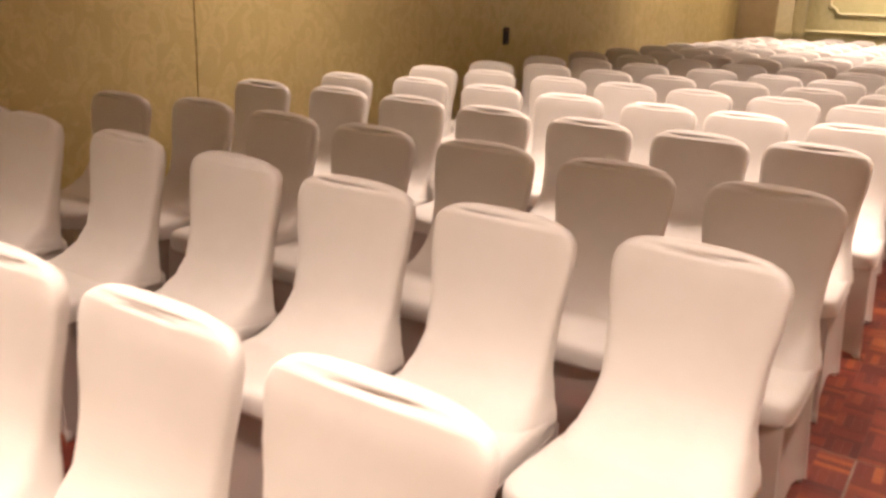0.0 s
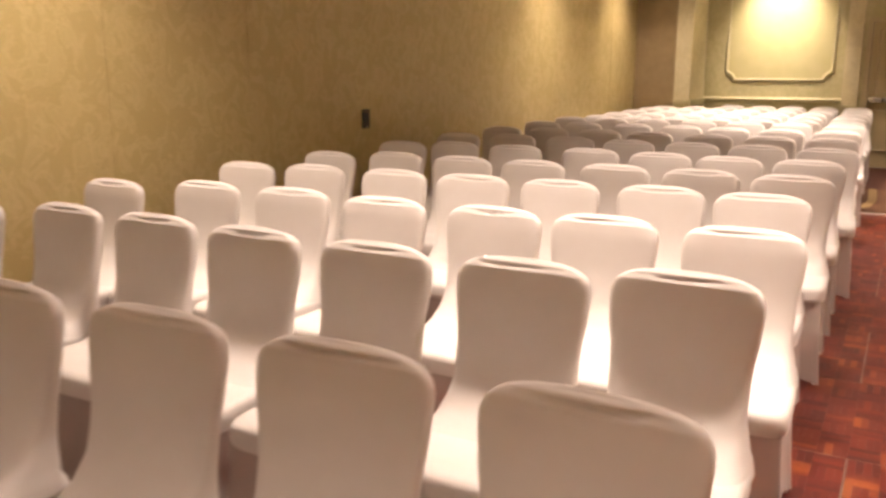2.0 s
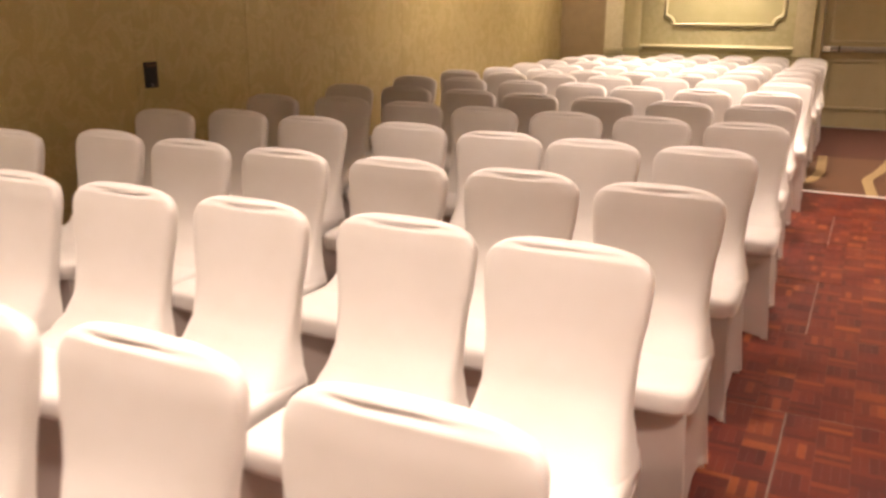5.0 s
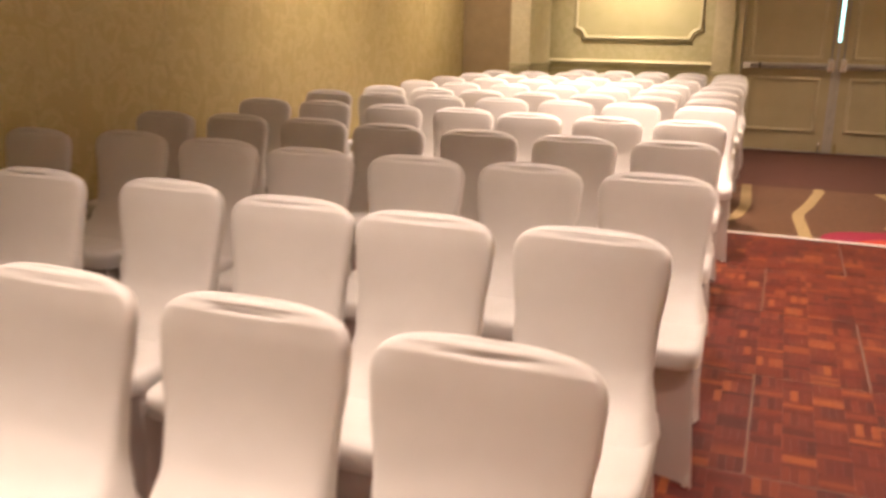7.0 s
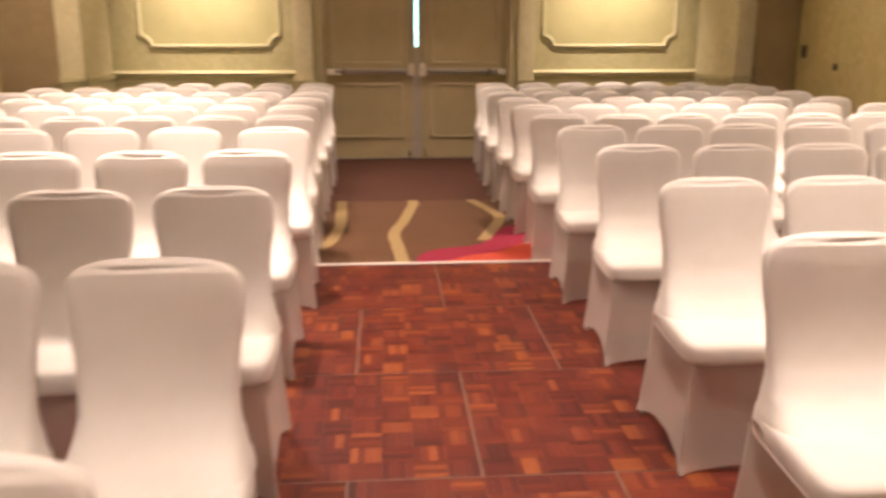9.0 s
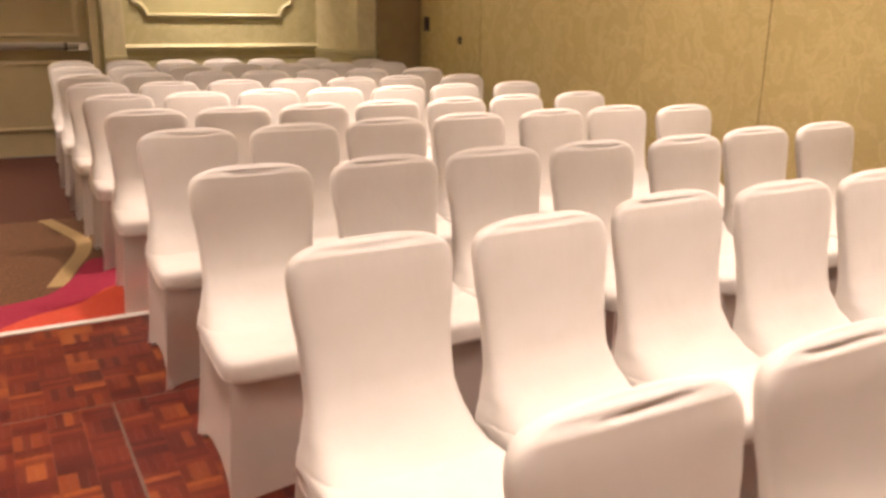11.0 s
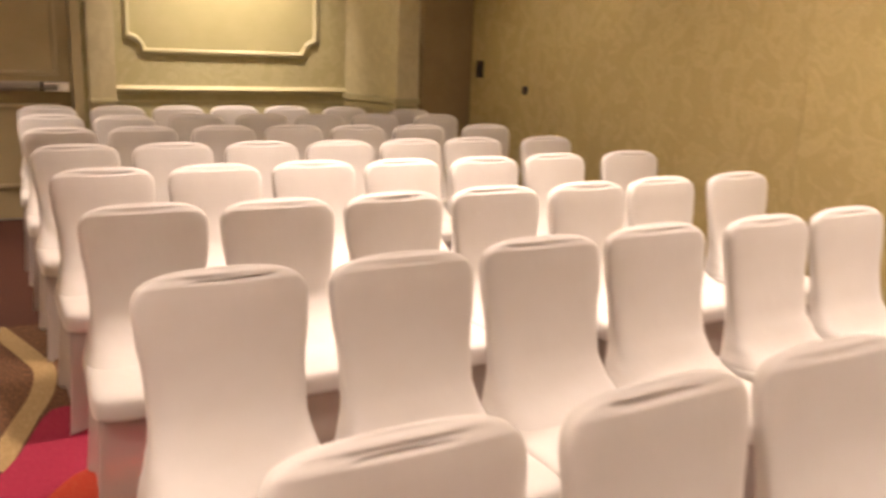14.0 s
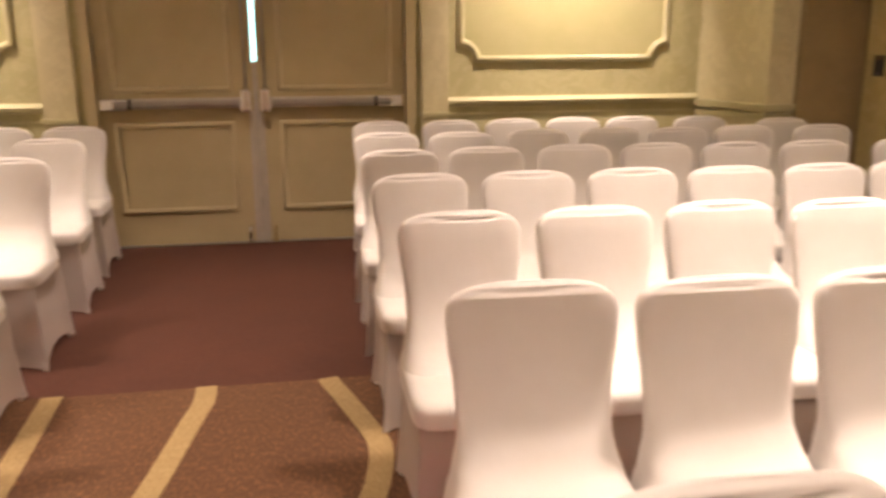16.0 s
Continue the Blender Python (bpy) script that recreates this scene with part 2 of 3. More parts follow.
def sweep(points, profile, closed=False):
    """A profile of (out, up) offsets in the plane across the way, drawn along points in the plane y = const; out is towards -y."""
    bm = bmesh.new()
    rings, n = [], len(points)
    for i, p in enumerate(points):
        a = Vector(points[i - 1]) if (closed or i) else None
        b = Vector(points[(i + 1) % n]) if (closed or i < n - 1) else None
        p = Vector(p)
        d0 = (p - a).normalized() if a is not None else (b - p).normalized()
        d1 = (b - p).normalized() if b is not None else d0
        n0, n1 = Vector((-d0.z, 0, d0.x)), Vector((-d1.z, 0, d1.x))
        m = (n0 + n1).normalized()
        m = m / max(m.dot(n0), 0.4)
        rings.append([bm.verts.new(p + m * u + Vector((0, -o, 0))) for o, u in profile])
    k = len(profile)
    for i in range(n if closed else n - 1):
        r, s = rings[i], rings[(i + 1) % n]
        for j in range(k):
            bm.faces.new((r[j], r[(j + 1) % k], s[(j + 1) % k], s[j]))
    if not closed:
        bm.faces.new(rings[0])
        bm.faces.new(rings[-1][::-1])
    return bm


def cylinder(bm, a, b, r, n=16, r2=None):
    a, b = Vector(a), Vector(b)
    rot = (b - a).to_track_quat("Z", "Y").to_matrix().to_4x4()
    bmesh.ops.create_cone(bm, cap_ends=True, segments=n, radius1=r, radius2=r if r2 is None else r2, depth=(b - a).length, matrix=Matrix.Translation((a + b) / 2) @ rot)
    return bm


# ---- setting ----
tagged(mesh_object("carpet_floor", box(WL - 0.2, WB - 0.2, -0.06, WR + 0.2, 12.33, 0.0), CARPET), "brown speckled banquet hall carpet with a woven pattern", "carpet", kind="structure")
tagged(mesh_object("carpet_border", box(WL - 0.2, 12.33, -0.06, WR + 0.2, WE + 0.5, 0.0), CARPET_BORDER), "plain russet brown carpet border beside the doors", "carpet", kind="structure")
tagged(mesh_object("ceiling", box(WL - 0.2, WB - 0.2, CEIL, WR + 0.2, WE + 0.6, CEIL + 0.12), CEILING_PAINT), "plain white painted ceiling", "ceiling", kind="structure")
tagged(mesh_object("wall_back", box(WL - 0.2, WB - 0.15, 0, WR + 0.2, WB, CEIL), END_WALL), "cream wallcovering on the back wall", "wall", kind="structure")


def partition(name, x, out, starts, end, wide, label):
    """A folding wall of tall panels with dark seals between them; out is the way into the room, wide the joints that gape."""
    root = tagged(mesh_object(name, box(min(x - out * 0.02, x - out * 0.16), starts[0], 0, max(x - out * 0.02, x - out * 0.16), end, CEIL), DARK_SEAM), label, "wall", kind="structure")
    for a, b in zip(starts, starts[1:] + [end]):
        x0, x1 = sorted((x, x - out * 0.025))
        ga, gb = (0.004 if v in wide else 0.0008 for v in (a, b))
        part("wall_panel", box(x0, a + ga, 0.015, x1, b - gb, CEIL - 0.01, 0.002), SIDE_WALL, root)
    return root


left_starts = [WB, -2.8, -1.7, -0.55, 0.60, 1.76, 2.935, 4.07, 5.25, 6.545, 7.60, 8.72, 9.86, 10.95, 12.05, 13.15]
partition("wall_left", WL, 1, left_starts, 14.45, (2.935, 13.15), "gold textured vinyl folding partition wall")
right_starts = [WB, -2.6, -1.55, -0.5, 0.6, 1.7, 2.8, 3.9, 4.95, 6.0, 7.05, 8.1, 8.75, 9.79, 10.85, 11.89, 13.02]
partition("wall_right", WR, -1, right_starts, 14.21, (9.79, 13.02), "gold textured vinyl folding partition wall")
tagged(mesh_object("wall_recess_left", box(WL - 0.2, 14.43, 0, -3.0, 14.58, CEIL), BROWN), "dark brown panel closing the partition recess", "wall", kind="structure")
tagged(mesh_object("wall_recess_right", box(4.276, 14.23, 0, WR + 0.2, 14.36, CEIL), BROWN), "dark brown panel closing the partition recess", "wall", kind="structure")
PIER_Y = 14.30
# inner corner, front inner edge and front outer edge of the short return walls
RETURNS = (("left", -2.897, -2.966, -3.218), ("right", 3.90, 4.069, 4.278))


def prism(corners, z0, z1):
    """An upright solid over a ring of plan corners."""
    bm = bmesh.new()
    low, top = [bm.verts.new((x, y, z0)) for x, y in corners], [bm.verts.new((x, y, z1)) for x, y in corners]
    bm.faces.new(low)
    bm.faces.new(top)
    for i in range(len(corners)):
        j = (i + 1) % len(corners)
        bm.faces.new((low[i], low[j], top[j], top[i]))
    return bm


for side, x_in, x_front, x_out in RETURNS:
    tagged(mesh_object("wall_return_" + side, prism([(x_in, WE + 0.2), (x_in, WE), (x_front, PIER_Y), (x_out, PIER_Y), (x_out, WE + 0.2)], 0, CEIL), LIT_PIER_WALL), "ivory wallcovering on the short return wall, lightened for the light on it", "wall", kind="structure")

# End wall, in pieces round the door opening
DW, DH = 1.065, 2.15
for name, x0, x1, z0, z1 in (("wall_end_left", -2.897, DOOR_X - DW - 0.07, 0, CEIL), ("wall_end_right", DOOR_X + DW + 0.07, 3.90, 0, CEIL), ("wall_end_top", DOOR_X - DW - 0.07, DOOR_X + DW + 0.07, DH + 0.07, CEIL)):
    tagged(mesh_object(name, box(x0, WE, z0, x1, WE + 0.2, z1), END_WALL), "cream textured wallcovering on the end wall", "wall", kind="structure")

RAIL = [(0.0, -0.035), (0.012, -0.035), (0.018, -0.02), (0.03, -0.012), (0.03, 0.0), (0.04, 0.006), (0.038, 0.012), (0.0, 0.038)]
LOW_RAIL = [(0.0, -0.012), (0.006, -0.012), (0.009, 0.0), (0.006, 0.012), (0.0, 0.012)]
SKIRT = [(0.0, 0.0), (0.018, 0.0), (0.018, 0.11), (0.008, 0.13), (0.0, 0.13)]
for x0, x1, name in ((-2.897, -0.84, "trim_left"), (1.945, 3.90, "trim_right")):
    root = tagged(mesh_object(name, sweep([(x0, WE, 0.995), (x1, WE, 0.995)], RAIL), TRIM_PAINT), "cream painted moulded chair rail", "trim", kind="structure")
    part("lower_bead", sweep([(x0, WE, 0.905), (x1, WE, 0.905)], LOW_RAIL), TRIM_PAINT, root)
    part("baseboard", sweep([(x0, WE, 0.0), (x1, WE, 0.0)], SKIRT), TRIM_PAINT, root)
for side, x_in, x_front, x_out in RETURNS:
    s = 1 if side == "left" else -1
    root = None
    for name, z0, z1, proud in (("trim_return", 0.945, 0.992, 0.035), ("lower_bead", 0.885, 0.925, 0.018), ("baseboard", 0.0, 0.13, 0.016)):
        ring = [(x_in, WE), (x_in + s * proud, WE - 0.004), (x_front + s * proud, PIER_Y - proud), (x_out, PIER_Y - proud), (x_out, PIER_Y), (x_front, PIER_Y)]
        bm = prism(ring, z0, z1)
        if root is None:
            root = tagged(mesh_object(name, bm, TRIM_PAINT), "cream painted chair rail on the return wall", "trim", kind="structure")
        else:
            part(name, bm, TRIM_PAINT, root)


# Pilasters beside the door
for x0, x1 in ((-0.84, -0.617), (1.75, 1.945)):
    root = tagged(mesh_object("pilaster", box(x0, WE - 0.045, 0.93, x1, WE + 0.01, CEIL - 0.002, 0.004), LIT_PIER_WALL), "ivory papered flat pilaster beside the doors, lightened for the light on it", "pilaster", kind="structure")
    part("ledge", box(x0 - 0.01, WE - 0.06, 0.895, x1 + 0.01, WE, 0.93, 0.008), TRIM_PAINT, root)
    part("pedestal", box(x0, WE - 0.045, 0.0, x1, WE + 0.01, 0.895, 0.004), LIT_PIER_WALL, root)


BEAD = [(0.0, -0.024), (0.014, -0.022), (0.026, -0.010), (0.026, 0.008), (0.012, 0.02), (0.0, 0.024)]
for cx, hw in ((-1.775, 0.78), (2.83, 0.785)):
    outline = []
    for sx, sz in ((1, -1), (1, 1), (-1, 1), (-1, -1)):
        ccx, ccz, r = cx + sx * hw, (1.303 if sz < 0 else 2.78), 0.12
        a0 = {(1, -1): 180, (1, 1): 270, (-1, 1): 0, (-1, -1): 90}[(sx, sz)]
        outline += [(ccx + r * math.cos(radians(a0 - 90 * i / 6)), WE, ccz + r * math.sin(radians(a0 - 90 * i / 6))) for i in range(7)]
    root = tagged(mesh_object("wall_panel_frame", sweep(outline, BEAD, True), TRIM_PAINT, True), "cream moulded wall panel frame with scooped corners", "wall moulding", kind="structure")
    bm = bmesh.new()
    front = [bm.verts.new((x, y - 0.004, z)) for x, y, z in outline]
    back = [bm.verts.new((x, y, z)) for x, y, z in outline]
    bm.faces.new(front)
    for i in range(len(front)):
        j = (i + 1) % len(front)
        bm.faces.new((front[i], front[j], back[j], back[i]))
    part("panel_field", bm, PANEL_PAINT, root)


# ---- double doors ----
def casing():
    root = thing("door_frame", DOOR_X, WE, 0, "tan painted steel door frame", "door frame", kind="structure")
    for sx in (-1, 1):
        x0, x1 = sorted((sx * DW, sx * (DW + 0.07)))
        part("jamb", box(x0, -0.03, 0, x1, 0.16, DH + 0.07, 0.006), DOOR_TRIM, root)
    # Unseen strips, added to block light leaking round the leaves.
    for sx in (-1, 1):
        x0, x1 = sorted((sx * DW, sx * (DW - 0.025)))
        part("leak_stop", box(x0, 0.08, 0, x1, 0.12, DH, 0.003), DOOR_TRIM, root)
    part("head_leak_stop", box(-DW + 0.025, 0.08, DH - 0.03, DW - 0.025, 0.12, DH, 0.003), DOOR_TRIM, root)
    part("threshold", box(-DW, 0.0, 0.0, DW, 0.12, 0.006, 0.002), STEEL, root)
    part("head", box(-DW, -0.03, DH, DW, 0.16, DH + 0.07, 0.006), DOOR_TRIM, root)
    return root


def door_leaf(side, name):
    """A leaf hinged at the jamb; side is -1 or 1. Local x runs from the hinge to the meeting edge."""
    root = thing(name, DOOR_X + side * (DW - 0.005), WE + 0.03, 0.008, "closed tan painted panelled door with a steel push bar", "door", "double doors", "structure")
    w = DW - 0.021
    s = -side

    def b(x0, y0, z0, x1, y1, z1, bev=0.0):
        a0, a1 = sorted((s * x0, s * x1))
        return box(a0, y0, z0, a1, y1, z1, bev)

    part("slab", b(0, 0, 0, w, 0.045, DH - 0.012, 0.003), DOOR_PAINT, root)
    frame_profile = [(0.0, -0.018), (0.012, -0.016), (0.019, -0.008), (0.021, 0.0), (0.019, 0.008), (0.012, 0.016), (0.0, 0.018)]
    for z0, z1 in ((1.105, 2.02), (0.25, 0.86)):
        xa, xb = sorted((s * 0.105, s * (w - 0.16)))
        pts = [(xa, 0, z0), (xb, 0, z0), (xb, 0, z1), (xa, 0, z1)]
        part("panel_moulding", sweep(pts, frame_profile, True), DOOR_TRIM, root, "", True)
    bar = part("push_bar", b(0.10, -0.085, 0.983, w - 0.10, -0.045, 1.035, 0.018), STEEL, root, "brushed steel push bar")
    part("bar_track", b(0.03, -0.046, 0.975, w - 0.02, 0.0, 1.045, 0.006), SATIN, bar)
    part("bar_end_cap", b(0.02, -0.075, 0.97, 0.20, 0.0, 1.048, 0.012), CHROME, bar, "bright steel end cap")
    part("bar_joint", b(0.205, -0.088, 0.975, 0.225, -0.002, 1.045, 0.004), BLACK, bar)
    part("latch_case", b(w - 0.085, -0.09, 0.945, w - 0.015, 0.0, 1.105, 0.014), CHROME, bar, "bright steel latch case")
    part("astragal", b(w - 0.035, -0.012, 0.01, w - 0.004, 0.0, 0.95, 0.003), SATIN, root, "satin aluminium meeting edge strip")
    part("vertical_rod", cylinder(bmesh.new(), (s * (w - 0.05), -0.022, 1.10), (s * (w - 0.05), -0.022, 2.08), 0.009), STEEL, root, "steel latch rod", True)
    bm = cylinder(bmesh.new(), (s * (w - 0.075), -0.03, 0.02), (s * (w - 0.075), -0.03, 0.12), 0.012)
    cylinder(bm, (s * (w - 0.075), -0.03, 0.0), (s * (w - 0.075), -0.03, 0.022), 0.017)
    part("foot_bolt", bm, BRASS if side > 0 else CHROME, root, "small metal foot bolt", True)
    part("closer_body", b(0.20, -0.065, DH - 0.10, 0.50, 0.0, DH - 0.035, 0.010), STEEL, root, "grey door closer")
    part("closer_arm", b(0.45, -0.055, DH - 0.032, 0.75, -0.035, DH - 0.018, 0.003), STEEL, root)
    return root


casing()
door_leaf(-1, "door_1")
door_leaf(1, "door_2")
tagged(mesh_object("backdrop", box(DOOR_X - 1.5, WE + 0.9, -0.05, DOOR_X + 1.5, WE + 0.95, 2.6), DAYLIGHT), "pale blue daylight beyond the doors", "daylight", kind="structure")
bm = bmesh.new()
for x0, x1 in ((-1.55, -1.45), (1.45, 1.55)):
    add_box(bm, DOOR_X + x0, WE + 0.2, 0, DOOR_X + x1, WE + 0.9, 2.6)
tagged(mesh_object("wall_lobby", bm, CEILING_PAINT), "plain white walls of the lobby beyond the doors", "wall", kind="structure")
tagged(mesh_object("ceiling_lobby", box(DOOR_X - 1.55, WE + 0.2, 2.6, DOOR_X + 1.55, WE + 1.0, 2.65), CEILING_PAINT), "plain white ceiling of the lobby", "ceiling", kind="structure")
bm = bmesh.new()
add_box(bm, DOOR_X - 0.022, WE + 0.034, 0.008, DOOR_X + 0.022, WE + 0.06, 1.30)
tagged(mesh_object("door_seal", bm, SATIN), "satin aluminium meeting strip between the two doors", "door seal", kind="structure")


def exit_sign():
    root = thing("exit_sign", DOOR_X, WE - 0.04, 2.222, "red illuminated exit sign above the doors", "exit sign")
    part("housing", box(-0.16, 0.0, 0, 0.16, 0.04, 0.20, 0.006), TRIM_PAINT, root, "cream sign housing")
    part("face", box(-0.15, -0.004, 0.01, 0.15, 0.0, 0.19), EXIT_RED, root, "glowing red sign face")
    return root


exit_sign()


# ---- partition hardware ----
def recessed_pull(x, y, z, out, w, h, label):
    root = thing("recessed_pull", x, y, z, label, "wall handle")
    a, b = sorted((0.0, out * 0.012))
    part("plate", box(a, -w / 2, -h / 2, b, w / 2, h / 2, 0.004), BLACK, root)
    a, b = sorted((out * 0.012, out * 0.016))
    part("grip_lip", box(a, -w / 2 + 0.012, h / 2 - 0.03, b, w / 2 - 0.012, h / 2 - 0.012, 0.0015), DARK_SEAM, root)
    part("screw", cylinder(bmesh.new(), (out * 0.012, 0, -h / 2 + 0.018), (out * 0.0145, 0, -h / 2 + 0.018), 0.006, 10), STEEL, root)
    return root


recessed_pull(WL, 6.653, 1.032, 1, 0.105, 0.16, "black recessed pull plate on the gold partition wall")
recessed_pull(WR, 14.06, 1.254, -1, 0.10, 0.14, "black recessed pull plate on the partition door")
knob = thing("partition_lock", WR, 13.385, 1.118, "small dark round lock on the partition door", "lock")
part("rose", cylinder(bmesh.new(), (0, 0, 0), (-0.008, 0, 0), 0.036, 20), BLACK, knob, "", True)
part("turn_piece", box(-0.022, -0.008, -0.02, -0.008, 0.008, 0.02, 0.003), DARK_SEAM, knob)


# ---- ceiling downlights ----
DOWN = [(-3.0, -2.9, 1), (-1.2, -2.9, 1), (0.5, -2.9, 1), (2.2, -2.9, 1), (3.7, -2.9, 1), (-3.0, -0.7, 0.85), (-1.2, -0.2, 1.05), (0.5, 0.1, 1.35),
        (2.2, 0.1, 1), (3.7, 0.1, 1), (-3.2, 3.5, 0.75), (-1.2, 3.4, 1.0), (0.5, 3.45, 1.1), (2.2, 3.2, 1), (3.7, 3.2, 1), (-1.0, 5.4, 0.7), (0.6, 6.8, 0.6),
        (2.0, 7.2, 0.7), (3.7, 7.0, 0.85), (-0.9, 8.9, 1.4), (0.6, 9.0, 0.65), (-3.25, 10.5, 0.62), (-1.5, 11.0, 1.4), (2.4, 11.05, 1.3), (3.7, 9.0, 0.85),
        # Added to brighten: doors by (0.6, 13.4), right return wall by (3.7, 12.6).
        (3.85, 10.5, 0.5), (-1.9, 12.4, 1.5), (0.6, 13.4, 0.9), (3.7, 12.6, 0.3), (-3.35, 13.3, 0.6)]
WASH = [(-1.775, 14.3), (2.83, 14.3)]


def downlight():
    root = thing("downlight", 0, 0, CEIL, "round recessed ceiling downlight with a white trim ring", "downlight", "ceiling downlights")
    bm = bmesh.new()
    rings = []
    for r, z in ((0.105, 0.0), (0.105, -0.008), (0.085, -0.012), (0.078, -0.004), (0.078, 0.0)):
        rings.append([bm.verts.new((r * math.cos(2 * math.pi * i / 28), r * math.sin(2 * math.pi * i / 28), z)) for i in range(28)])
    for a, b in zip(rings, rings[1:]):
        for i in range(28):
            bm.faces.new((a[i], a[(i + 1) % 28], b[(i + 1) % 28], b[i]))
    part("trim_ring", bm, CEILING_PAINT, root, "", True)
    part("lens", cylinder(bmesh.new(), (0, 0, -0.002), (0, 0, 0.0), 0.077, 28), LAMP_GLASS, root, "warm glowing lens")
    return root


first_light = downlight()
first_light.matrix_world = pose(*DOWN[0][:2], CEIL)
for x, y in [p[:2] for p in DOWN[1:]] + WASH:
    copy_thing(first_light, pose(x, y, CEIL))
for x, y, share in DOWN:
    spot("downlight_beam", x, y, CEIL - 0.03, x, y, 0, DOWN_WATTS * share, 104 if abs(x) > 3.1 else 91, 1.0)
for x, y in WASH:
    spot("wall_wash_beam", x, y, CEIL - 0.03, x, y + 0.7, 2.1, WASH_WATTS, 77, 1.0)


# ---- covered banquet chairs ----
def spline(z, keys):
    for (a, va), (b, vb) in zip(keys, keys[1:]):
        if z <= b:
            u = (z - a) / (b - a)
            u = u * u * (3 - 2 * u)
            return va + (vb - va) * u
    return keys[-1][1]


WIDTHS = [(0.43, 0.420), (0.465, 0.408), (0.50, 0.384), (0.575, 0.356), (0.68, 0.360), (0.79, 0.385), (0.835, 0.394), (0.93, 0.394)]
FRONTS = [(0.43, 0.30), (0.462, 0.235), (0.49, 0.150), (0.53, 0.085), (0.60, 0.042), (0.70, 0.030), (0.86, 0.030), (0.895, 0.027), (0.915, 0.018), (0.927, 0.006)]


HIGH = 0.975      # the covers stand a little lower than the plain chair


def back_mesh(rng):
    """The stretched cover over the backrest: it narrows at the waist, rounds at the top and sweeps forward into the seat."""
    bm = bmesh.new()
    zs = [0.43, 0.445, 0.462, 0.475, 0.49, 0.505, 0.525, 0.55, 0.58, 0.62, 0.67, 0.72, 0.77, 0.81, 0.84]
    zs += [0.860, 0.875, 0.886] + [0.893 + 0.002 * i for i in range(15)] + [0.9225, 0.924, 0.9255, 0.9265, 0.927]
    dip, off, wide, deep = 0.914 + rng.uniform(-0.004, 0.002), rng.uniform(-0.03, 0.03), rng.uniform(0.055, 0.10), rng.choice((0.005, 0.009, 0.012, 0.015))
    tilt = rng.uniform(-0.06, 0.06)
    n, rings = 44, []
    for z in zs:
        w, f, b = spline(z, WIDTHS) / 2 * (1 - max(0.0, (z - 0.84) / 0.0873) ** 3.1) ** 0.32, spline(z, FRONTS), (0.026 if z < 0.9 else 0.026 - (z - 0.9) * 0.9)
        lean = (z - 0.9) * 0.13
        ring = []
        for i in range(n):
            a = 2 * math.pi * i / n
            c, s = math.cos(a), math.sin(a)
            e = 0.42 if z < 0.8 else 0.5
            x = w * math.copysign(abs(c) ** e, c)
            y = (f if s < 0 else b) * math.copysign(abs(s) ** (0.5 if s < 0 else 0.55), s)
            if s < 0 and z > 0.84:
                line = dip + tilt * x - 0.010 * (1 - ((x - off) / wide) ** 2)
                inside = max(0.0, 1 - ((x - off) / wide) ** 2)
                y += deep * inside ** 0.7 * math.exp(-((z - line) / 0.0034) ** 2)
            ring.append(bm.verts.new((x, y + lean, HIGH * (z + 0.003 * (1 - (x / 0.2) ** 2) * (z > 0.88)))))
        rings.append(ring)
    for a, b in zip(rings, rings[1:]):
        for i in range(n):
            bm.faces.new((a[i], a[(i + 1) % n], b[(i + 1) % n], b[i]))
    bm.faces.new(rings[-1])
    bm.faces.new(rings[0][::-1])
    return bm


def outline(half_front, half_back, front, back, inset=0.0, corner=0.28, n=48):
    """A rounded trapezium seen from above, with its long sides drawn in."""
    pts = []
    for i in range(n):
        a = 2 * math.pi * i / n
        c, s = math.cos(a), math.sin(a)
        u, v = math.copysign(abs(c) ** corner, c), math.copysign(abs(s) ** corner, s)
        side = abs(2 * abs(c) * abs(s))
        h = half_front + (half_back - half_front) * (v + 1) / 2
        pull = 1 - inset * (1 - side)
        pts.append((u * h * pull, (front + back) / 2 + v * (back - front) / 2 * pull, side))
    return pts


def seat_mesh():
    bm, rings = bmesh.new(), []
    for z, k, cr in ((0.385, 0.97, 0.27), (0.390, 0.988, 0.27), (0.400, 0.998, 0.27), (0.428, 1.0, 0.27), (0.440, 0.992, 0.27), (0.448, 0.975, 0.28), (0.455, 0.94, 0.29), (0.460, 0.86, 0.31), (0.465, 0.5, 0.4)):
        rings.append([bm.verts.new((x * k, -0.235 + (y + 0.235) * k, z)) for x, y, _ in outline(0.222, 0.205, -0.455, 0.0, 0.0, cr)])
    for a, b in zip(rings, rings[1:]):
        for i in range(len(a)):
            bm.faces.new((a[i], a[(i + 1) % len(a)], b[(i + 1) % len(a)], b[i]))
    bm.faces.new(rings[-1])
    return bm


